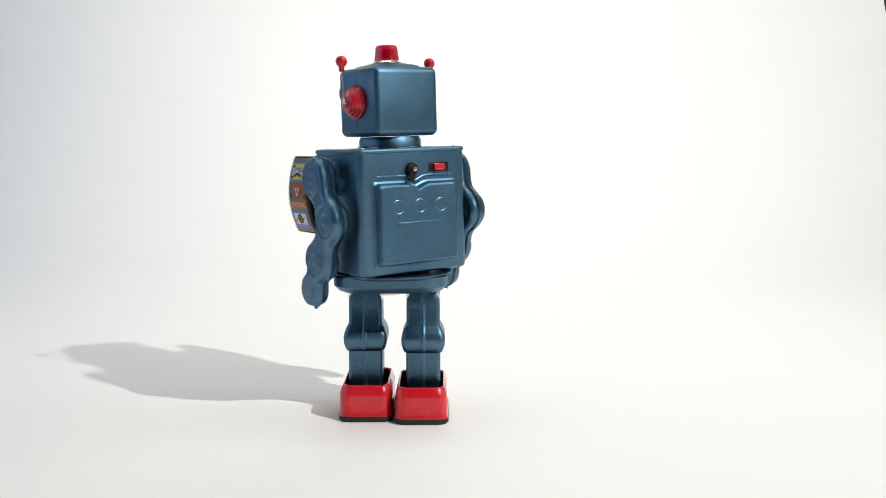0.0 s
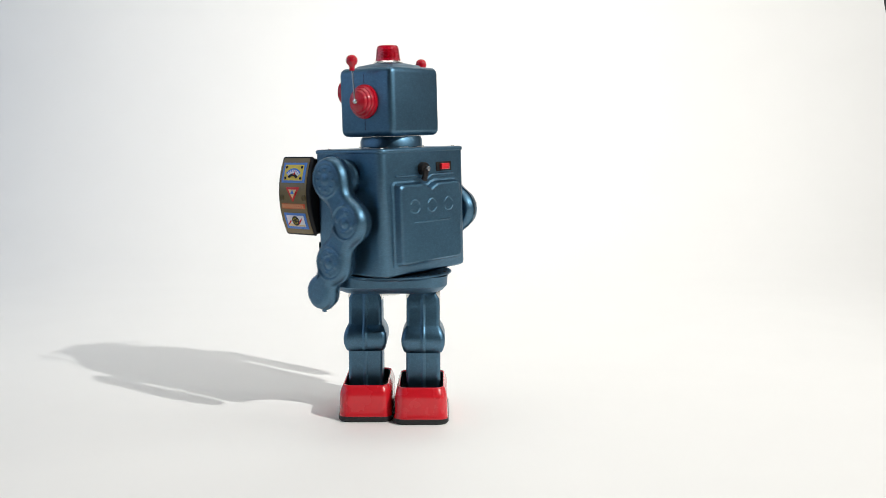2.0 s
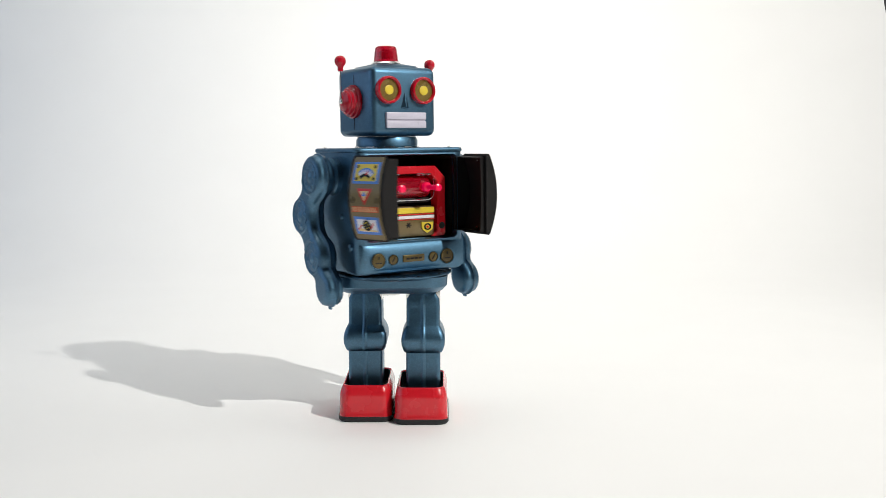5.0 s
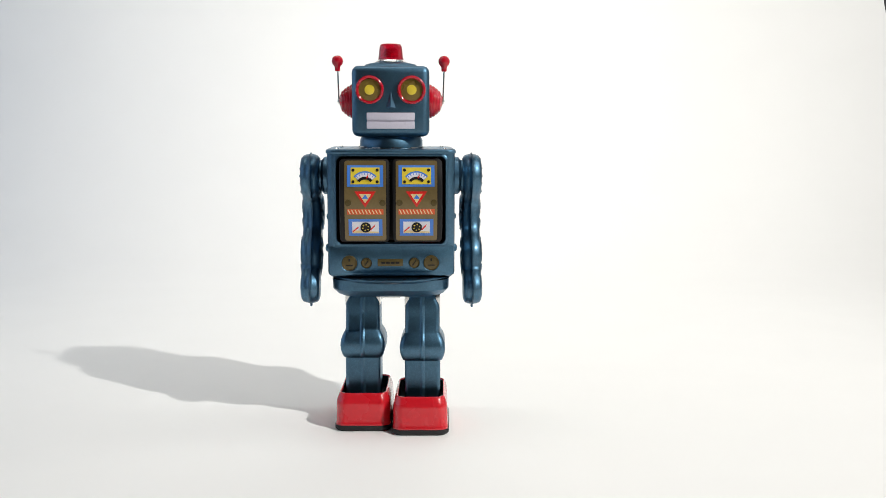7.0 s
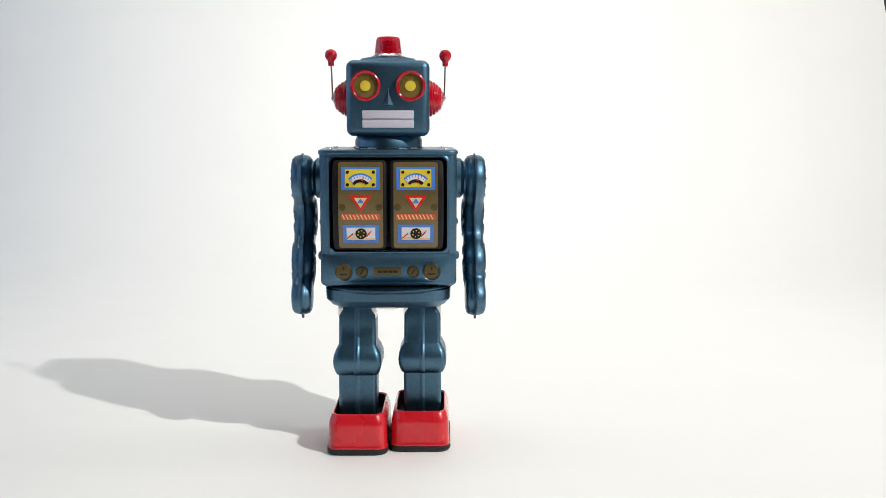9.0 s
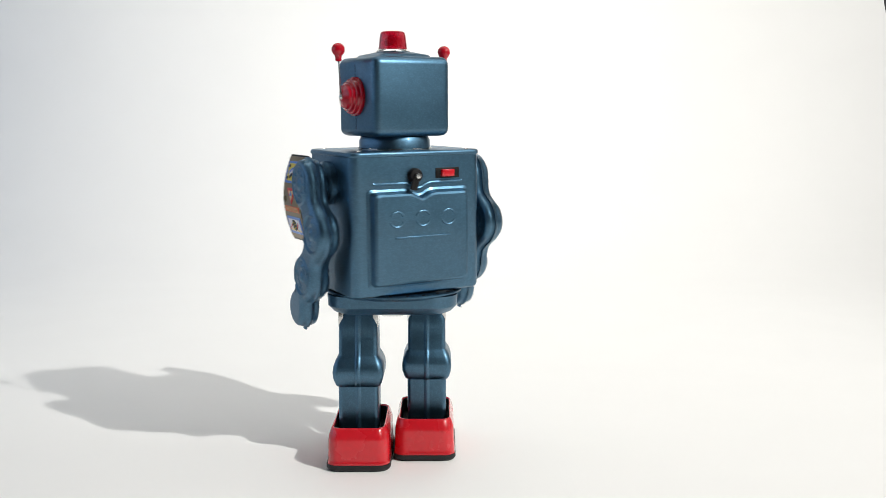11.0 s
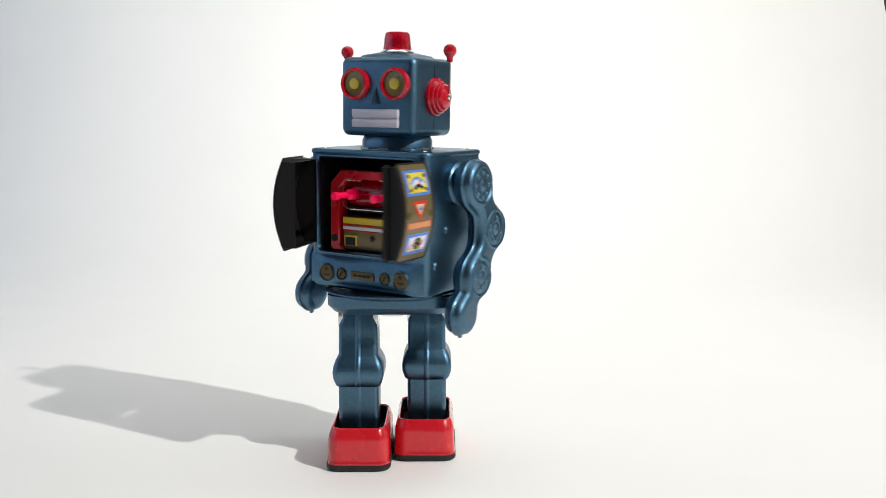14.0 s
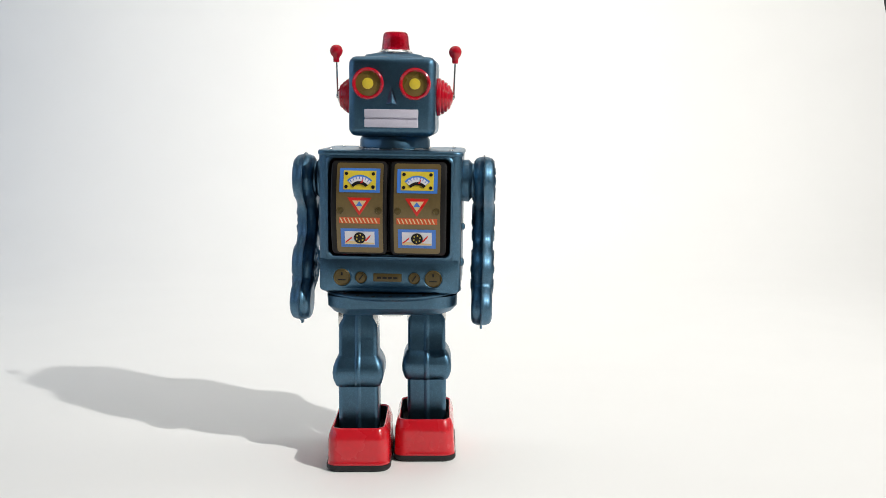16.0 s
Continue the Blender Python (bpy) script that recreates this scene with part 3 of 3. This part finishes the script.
for s in (-1, 1):
    m = Matrix.Translation((s * (HX - 0.0004), EARY, EARZ)) @ pose(0, 0, 0, 0, 90 * s, 0)
    part("ear", lathe([(0.0128, 0), (0.0131, 0.0012), (0.0127, 0.0026), (0.0119, 0.0031), (0.0118, 0.0041), (0.0113, 0.0051), (0.0104, 0.0055), (0.0102, 0.0064), (0.0096, 0.0073), (0.0086, 0.0077), (0.0083, 0.0085), (0.0076, 0.0093), (0.0062, 0.0097), (0.0045, 0.0106), (0.0025, 0.0111), (0, 0.0112)], 40, m), RED_GLOSS, head, "red stepped ear cone")
    part("ferrule", lathe([(0.0019, -0.0004), (0.0019, 0.0010), (0.0012, 0.0018), (0, 0.0020)], 16, Matrix.Translation((s * 0.0392, EARY, EARZ)) @ pose(0, 0, 0, 0, 90 * s, 0)), CHROME, head)
    part("antenna_rod", rod((s * 0.0400, EARY, EARZ), (s * 0.0407, EARY - 0.0012, 0.2770), 0.00062, 10), CHROME, head, "thin steel antenna rod")
    part("antenna_ball", lathe([(0.0016, -0.0074), (0.0021, -0.0072), (0.0021, -0.0046), (0.0024, -0.0038), (0.0037, -0.0023), (0.0043, -0.0008), (0.0044, 0.0004), (0.0041, 0.0019), (0.0032, 0.0033), (0.0018, 0.0042), (0, 0.0045)], 24,
                               Matrix.Translation((s * 0.0407, EARY - 0.0012, 0.2809))), RED_GLOSS, head, "red plastic antenna ball")


# ---- arms: two pressed halves with ring pressings ----
ARM_JOINTS = {1: ((0.0020, 0.1940, 0.0168), (0.0210, 0.1630, 0.0160), (0.0022, 0.1322, 0.0160), (-0.0125, 0.1085, 0.0131)),
              -1: ((0.0012, 0.1940, 0.0168), (0.0198, 0.1636, 0.0160), (-0.0002, 0.1333, 0.0158), (-0.0148, 0.1103, 0.0129))}
JOINTS = ARM_JOINTS[1]


def arm_field(Y, Z):
    d = np.full(Y.shape, 9.0)
    for y, z, r in JOINTS:
        d = np.minimum(d, np.hypot(Y - y, Z - z) - r)
    for (y0, z0, r0), (y1, z1, r1), wid in zip(JOINTS, JOINTS[1:], (0.0108, 0.0108, 0.0085)):
        vy, vz = y1 - y0, z1 - z0
        h = np.clip(((Y - y0) * vy + (Z - z0) * vz) / (vy * vy + vz * vz), 0, 1)
        e = np.hypot(Y - y0 - h * vy, Z - z0 - h * vz) - wid
        k = 0.006
        w = np.clip(0.5 + 0.5 * (e - d) / k, 0, 1)
        d = e * (1 - w) + d * w - k * w * (1 - w)
    return d


def arm_height(Y, Z, thick):
    """How far an arm's pressed half stands out of its seam."""
    ins = np.clip(-arm_field(Y, Z), 0, None)
    u = np.clip(ins / 0.0055, 0, 1)
    H = 0.0004 + thick * (0.25 * np.clip(ins / 0.0012, 0, 1) + 0.75 * np.sqrt(np.clip(1 - (1 - u) ** 2, 0, 1)))
    for i, (y, z, r) in enumerate(JOINTS[:3]):
        q = np.hypot(Y - y, Z - z)
        ring = lambda c, w: np.exp(-((q - c) / w) ** 2)
        H = H + 0.0010 * ring(0.0127, 0.0007) - 0.0007 * ring(0.0112, 0.0008)
        if i == 0:
            a = np.arctan2(Z - z, Y - y)
            H = H + 0.0011 * ring(0.0080, 0.0010) * np.clip(2.2 * np.cos(8 * a) - 0.9, 0, 1) + 0.0012 * np.exp(-(q / 0.0034) ** 4)
        else:
            a = np.arctan2(Z - z, Y - y)
            H = H + 0.0011 * ring(0.0078, 0.0010) * np.clip(2.2 * np.cos(4 * a + 1.0) - 0.9, 0, 1) + 0.0005 * ring(0.0060, 0.0006) + 0.0013 * np.exp(-(q / 0.0033) ** 4)
    return H


def arm_slope(Y, Z, e=2e-5):
    gy = (arm_field(Y + e, Z) - arm_field(Y - e, Z)) / (2 * e)
    gz = (arm_field(Y, Z + e) - arm_field(Y, Z - e)) / (2 * e)
    return gy, gz, gy ** 2 + gz ** 2 + 1e-9


def to_level(Y, Z, level, times=6):
    for _ in range(times):
        gy, gz, g2 = arm_slope(Y, Z)
        k = np.clip((arm_field(Y, Z) - level) / g2, -0.001, 0.001)
        Y, Z = Y - k * gy, Z - k * gz
    return Y, Z


def arm_half(out, thick, step=0.0006):
    """One half of an arm: loops round the rolled edge, and a grid of pressings inside them."""
    lip, inner = 0.0009, -0.0048
    # the outline, traced round once
    y, z = to_level(np.array([JOINTS[0][0]]), np.array([JOINTS[0][1] + JOINTS[0][2]]), lip)
    path = [(float(y[0]), float(z[0]))]
    while len(path) < 3000:
        gy, gz, g2 = arm_slope(y, z)
        n = np.sqrt(g2)
        y, z = to_level(y + gz / n * 0.0008, z - gy / n * 0.0008, lip, 3)
        if len(path) > 20 and math.hypot(y[0] - path[0][0], z[0] - path[0][1]) < 0.0008:
            break
        path.append((float(y[0]), float(z[0])))
    Y, Z = np.array([p[0] for p in path]), np.array([p[1] for p in path])
    bm = bmesh.new()
    rows = [[bm.verts.new((0, a, b)) for a, b in zip(Y, Z)]]
    for level in (lip, 0.0004, 0.0, -0.0005, -0.0012, -0.0021, -0.0033, inner - 0.0002):
        Y, Z = to_level(Y, Z, level)
        H = arm_height(Y, Z, thick)
        rows.append([bm.verts.new((out * h, a, b)) for h, a, b in zip(H, Y, Z)])
    n = len(path)
    for a, b in zip(rows, rows[1:]):
        for i in range(n):
            k = (i + 1) % n
            bm.faces.new((a[i], a[k], b[k], b[i]))
    # the inside
    Y, Z = np.meshgrid(np.arange(-0.028, 0.042, step), np.arange(0.088, 0.214, step), indexing="ij")
    d = arm_field(Y, Z) - inner
    near = np.abs(d) < step * 0.72
    sy, sz = to_level(Y, Z, inner, 3)
    Y, Z = np.where(near, sy, Y), np.where(near, sz, Z)
    H = arm_height(Y, Z, thick)
    keep = (d < 0) | near
    made = {}
    for i in range(Y.shape[0]):
        for k in range(Y.shape[1]):
            if keep[i, k]:
                made[i, k] = bm.verts.new((out * H[i, k], Y[i, k], Z[i, k]))
    for i in range(Y.shape[0] - 1):
        for k in range(Y.shape[1] - 1):
            c = [made[q] for q in ((i, k), (i + 1, k), (i + 1, k + 1), (i, k + 1)) if q in made]
            if len(c) >= 3:
                bm.faces.new(c)
    for f in bm.faces:                                     # all faces look outwards
        f.normal_update()
        if f.normal.x * out < 0 and abs(f.normal.x) > 1e-4:
            f.normal_flip()
    return bm


def arm(s):
    global JOINTS
    JOINTS = ARM_JOINTS[s]
    bm = merge(arm_half(s, 0.0070), arm_half(-s, 0.0065))
    bmesh.ops.remove_doubles(bm, verts=bm.verts, dist=2e-6)
    bmesh.ops.transform(bm, matrix=Matrix.Translation((s * 0.0618, 0, 0)), verts=bm.verts)
    for f in bm.faces:
        f.smooth = True
    me = bpy.data.meshes.new("arm")
    bm.to_mesh(me)
    bm.free()
    me.materials.append(BLUE)
    ob = new("arm", me)
    ob.parent = robot
    tagged(ob, "pressed blue tin arm with ringed joints")
    SIDE = pose(0, 0, 0, 0, 90 * s, 0)
    part("shoulder_pin", lathe([(0.0105, -0.016), (0.0105, -0.004), (0.009, 0)], 28, Matrix.Translation((s * 0.0618, JOINTS[0][0], JOINTS[0][1])) @ SIDE), BLUE, ob)
    part("finger_tab", rbox(s * 0.0618 - 0.0008, s * 0.0618 + 0.0008, JOINTS[3][0] - 0.002, JOINTS[3][0] + 0.002, JOINTS[3][1] - 0.0155, JOINTS[3][1] - 0.0125, 0.0004, 1), BLUE, ob)
    return ob


arm_right, arm_left = arm(-1), arm(1)
door_right, door_left = door(-1), door(1)

# ---- waist, fixed to the legs ----
waist = part("waist", tower([(0.1035, 0.0370, 0.0290, 0.014, 0, 0.001), (0.1050, 0.0405, 0.0325, 0.017, 0, 0.001), (0.1090, 0.0442, 0.0360, 0.019, 0, 0.001), (0.1165, 0.0446, 0.0365, 0.019, 0, 0.001)], 8), BLUE, robot)
part("turntable", lathe([(0.043, 0.1150), (0.0466, 0.1164), (0.0476, 0.1172), (0.0476, 0.1180), (0.0468, 0.1185), (0.0, 0.1185)], 64), BLUE, waist, "round tin turntable with a pierced rim")
for k in range(24):
    a = 2 * math.pi * k / 24
    part("rim_hole", lathe([(0.0012, 0.1183), (0.0012, 0.11875), (0, 0.11875)], 10, Matrix.Translation((0.0440 * math.cos(a), 0.0440 * math.sin(a), 0))), BLACK, waist)
part("spindle", lathe([(0.030, 0.1180), (0.030, 0.1205)], 40), BLACK, waist)
part("tab", rbox(-0.007, 0.007, -0.020, -0.010, 0.1010, 0.1040, 0.0006, 2), CHROME, waist)


# ---- legs ----
def leg(s):
    X, XS = s * 0.0234, s * 0.0221
    yc, hd = 0.004, 0.0150
    lv = [(0.0205, 0.0137, hd, 0.003), (0.0520, 0.0137, hd, 0.003), (0.0527, 0.0150, hd + 0.0012, 0.003), (0.0545, 0.0160, hd + 0.0026, 0.004), (0.0585, 0.0172, hd + 0.0040, 0.004), (0.0625, 0.0175, hd + 0.0044, 0.004),
          (0.0665, 0.0170, hd + 0.0040, 0.004), (0.0705, 0.0156, hd + 0.0024, 0.004), (0.0727, 0.0142, hd + 0.0008, 0.003), (0.0740, 0.0134, hd, 0.003), (0.0900, 0.0133, hd - 0.001, 0.003), (0.0952, 0.0132, hd - 0.0012, 0.003), (0.1000, 0.0106, hd - 0.002, 0.003), (0.1060, 0.0104, hd - 0.003, 0.003)]
    b = tower([(z, w, h, r, X, yc) for z, w, h, r in lv], 4)
    ob = part("leg", b, BLUE, robot, "pressed blue tin leg with a rounded knee")
    # pressed seam down the front and back, following the knee
    for sg in (-1, 1):
        sb = bmesh.new()
        rows = [[sb.verts.new((X + dx, yc + sg * (h + dy), z)) for dx, dy in ((-0.0024, -0.0004), (-0.0013, 0.0006), (0, 0.0010), (0.0013, 0.0006), (0.0024, -0.0004))] for z, w, h, r in lv]
        for a, b in zip(rows, rows[1:]):
            for k in range(4):
                sb.faces.new((a[k], a[k + 1], b[k + 1], b[k]))
        part("seam_rib", sb, BLUE, ob)
    for x in (X - 0.0118, X + 0.0118):
        part("hip_plate", rbox(x - 0.0018, x + 0.0018, yc - 0.0115, yc + 0.0115, 0.093, 0.106, 0.0006, 2), CHROME, ob, "bare tin hip plate")
    # shoe: tapered red tin with an open top and a black sole
    L, W, yf = 0.0350, 0.0212, 0.0
    def lp(z, k, r):
        return [(x, y, z) for x, y in rrect(W - k, L - k * 1.3, r, 6, XS, yf)]
    shoe = loft([lp(z, k, r) for z, k, r in ((0.0030, 0.0003, 0.008), (0.0044, 0.0, 0.008), (0.0058, 0.0002, 0.008), (0.0074, 0.0005, 0.008), (0.0205, 0.0007, 0.008), (0.0230, 0.0010, 0.008), (0.0250, 0.0016, 0.0078),
                 (0.0266, 0.0022, 0.0074), (0.0281, 0.0028, 0.0068), (0.0288, 0.0033, 0.0064), (0.0288, 0.0039, 0.006), (0.0278, 0.0043, 0.0056))], True, False)
    part("shoe", shoe, RED, ob, "glossy red tin shoe", 50)
    # inner walls coloured black in place of the shade inside the red tin
    part("shoe_shade", loft([lp(0.0279, 0.00425, 0.0056), lp(0.0180, 0.0043, 0.0052), lp(0.0178, 0.0052, 0.005)], False, True), BLACK, ob, "inside of the shoe, blackened for its shade")
    part("sole", loft([lp(-0.002, 0.0022, 0.008), lp(-0.0004, 0.0009, 0.008), lp(0.0016, -0.0005, 0.0085), lp(0.0042, -0.0005, 0.0085), lp(0.0046, 0.0004, 0.008)]), RUBBER, ob, "black rubber sole")
    return ob


leg_right, leg_left = leg(-1), leg(1)


# ---- what moves ----
def spin_at(t):
    """The turn of the upper body, in degrees."""
    keys = [(0, -143.4), (0.5, -232.3), (1.0, -320.4), (1.5, -403.0), (2.0, -488.0), (2.5, -582.4), (3.0, -674.4), (3.5, -765.4), (4.0, -861.4), (4.2, -898), (4.65, -985), (5.2, -1080), (5.3, -1077.6),
            (9.2, -1077.6), (10.2, -1079), (10.35, -1098), (10.7, -1170), (11.15, -1257), (11.5, -1325.4), (12.0, -1430.4), (12.5, -1525.0), (13.0, -1628.0), (13.5, -1726.0), (14.0, -1828.5), (14.5, -1920.8),
            (15.0, -2031.2), (15.4, -2109), (15.5, -2126.5), (15.66, -2161), (16, -2162.6)]
    return float(np.interp(t, [k[0] for k in keys], [k[1] for k in keys]))


def door_at(t):
    """How far the doors stand open, from 0 to 1."""
    return float(np.interp(t, [0, 5.2, 5.3, 10.15, 10.3, 15.61, 15.69, 16], [1, 1, 0, 0, 1, 1, 0, 0]))


def path_at(t, column):
    """The robot's stand: column 1 its x, 2 its distance."""
    rows = [(0, -0.0410, 0.7605), (5.6, -0.0410, 0.7605), (6.3, -0.0405, 0.7555), (6.6, -0.0400, 0.7530), (7.0, -0.0400, 0.7468), (7.5, -0.0405, 0.7310), (8.0, -0.0418, 0.7170), (8.5, -0.0405, 0.7080), (9.0, -0.0392, 0.6975),
            (9.2, -0.0398, 0.6890), (9.6, -0.0380, 0.6830), (9.95, -0.0347, 0.6690), (16, -0.0347, 0.6690)]
    return float(np.interp(t, [r[0] for r in rows], [r[column] for r in rows]))


def foot_at(t, side):
    """The distance of a shoe's toe from the camera's foot."""
    right = [(0, 0.7415), (5.8, 0.7415), (6.2, 0.7188), (7.15, 0.7173), (7.5, 0.6878), (8.3, 0.6892), (8.7, 0.6569), (9.2, 0.6619), (9.6, 0.6619), (9.95, 0.6263), (16, 0.6263)]
    left = [(0, 0.7338), (6.4, 0.7338), (6.75, 0.7072), (7.7, 0.7044), (8.05, 0.6746), (8.9, 0.6759), (9.25, 0.6484), (16, 0.6472)]
    k = right if side < 0 else left
    return float(np.interp(t, [r[0] for r in k], [r[1] for r in k]))


def motions():
    times = [i / 15 for i in range(241)]
    walk(robot, [(t, pose(path_at(t, 1), path_at(t, 2), 0.002)) for t in times])

    def upper(t, lag=0.0):
        lean = float(np.interp(t, [0, 5.4, 7, 9.2, 10, 16], [0.2, 0.2, 1.5, 1.5, 2.0, 2.0]))
        roll = float(np.interp(t, [0, 5.4, 7, 9.2, 10, 16], [-1.1, -1.1, -0.5, -0.5, 0.2, 0.2]))
        return Matrix.Translation((0, 0, 0.118)) @ pose(0, 0, 0, lean, roll, 0) @ pose(0, 0, 0, 0, 0, spin_at(t) - lag) @ pose(0, 0, 0, 0, 0.6, 0) @ Matrix.Translation((0, 0, -0.118))

    def ahead(t):
        """The loose head follows the turning body a few degrees behind."""
        return float(np.interp(t, [0, 4.9, 5.3, 10.2, 10.4, 15.5, 15.66, 16], [2.8, 2.8, 0, 0, 2.8, 2.8, 0, 0]))

    walk(head, [(t, upper(t)) for t in times])
    for ob in (torso, arm_right, arm_left):
        walk(ob, [(t, upper(t, ahead(t))) for t in times])
    for ob, s in ((door_right, -1), (door_left, 1)):
        # the doors swing on short links: outwards and a little up
        hinge = lambda t: Matrix.Translation((s * (0.0378 + 0.0055 * door_at(t)), TY0 - 0.0012 + 0.0015 * door_at(t), DZC + 0.0018 * door_at(t))) @ pose(0, 0, 0, 0, 0, s * (91 if s > 0 else 74) * door_at(t)) @ Matrix.Translation((0, -(0.0035 if s > 0 else 0.0075) * door_at(t), 0))
        walk(ob, [(t, upper(t, ahead(t)) @ hinge(t)) for t in times])
    for ob in guns:
        walk(ob, [(t, pose(0, 0.012 - 0.0185 * door_at(t), 0)) for t in times])
    for ob, s in ((leg_right, -1), (leg_left, 1)):
        walk(ob, [(t, pose(float(np.interp(t, [0, 5.8, 7, 9, 10, 16], [-0.0393, -0.0393, -0.0393, -0.0385, -0.0350, -0.0350])) - path_at(t, 1), foot_at(t, s) + 0.0318 - path_at(t, 2), 0)) for t in times])


motions()
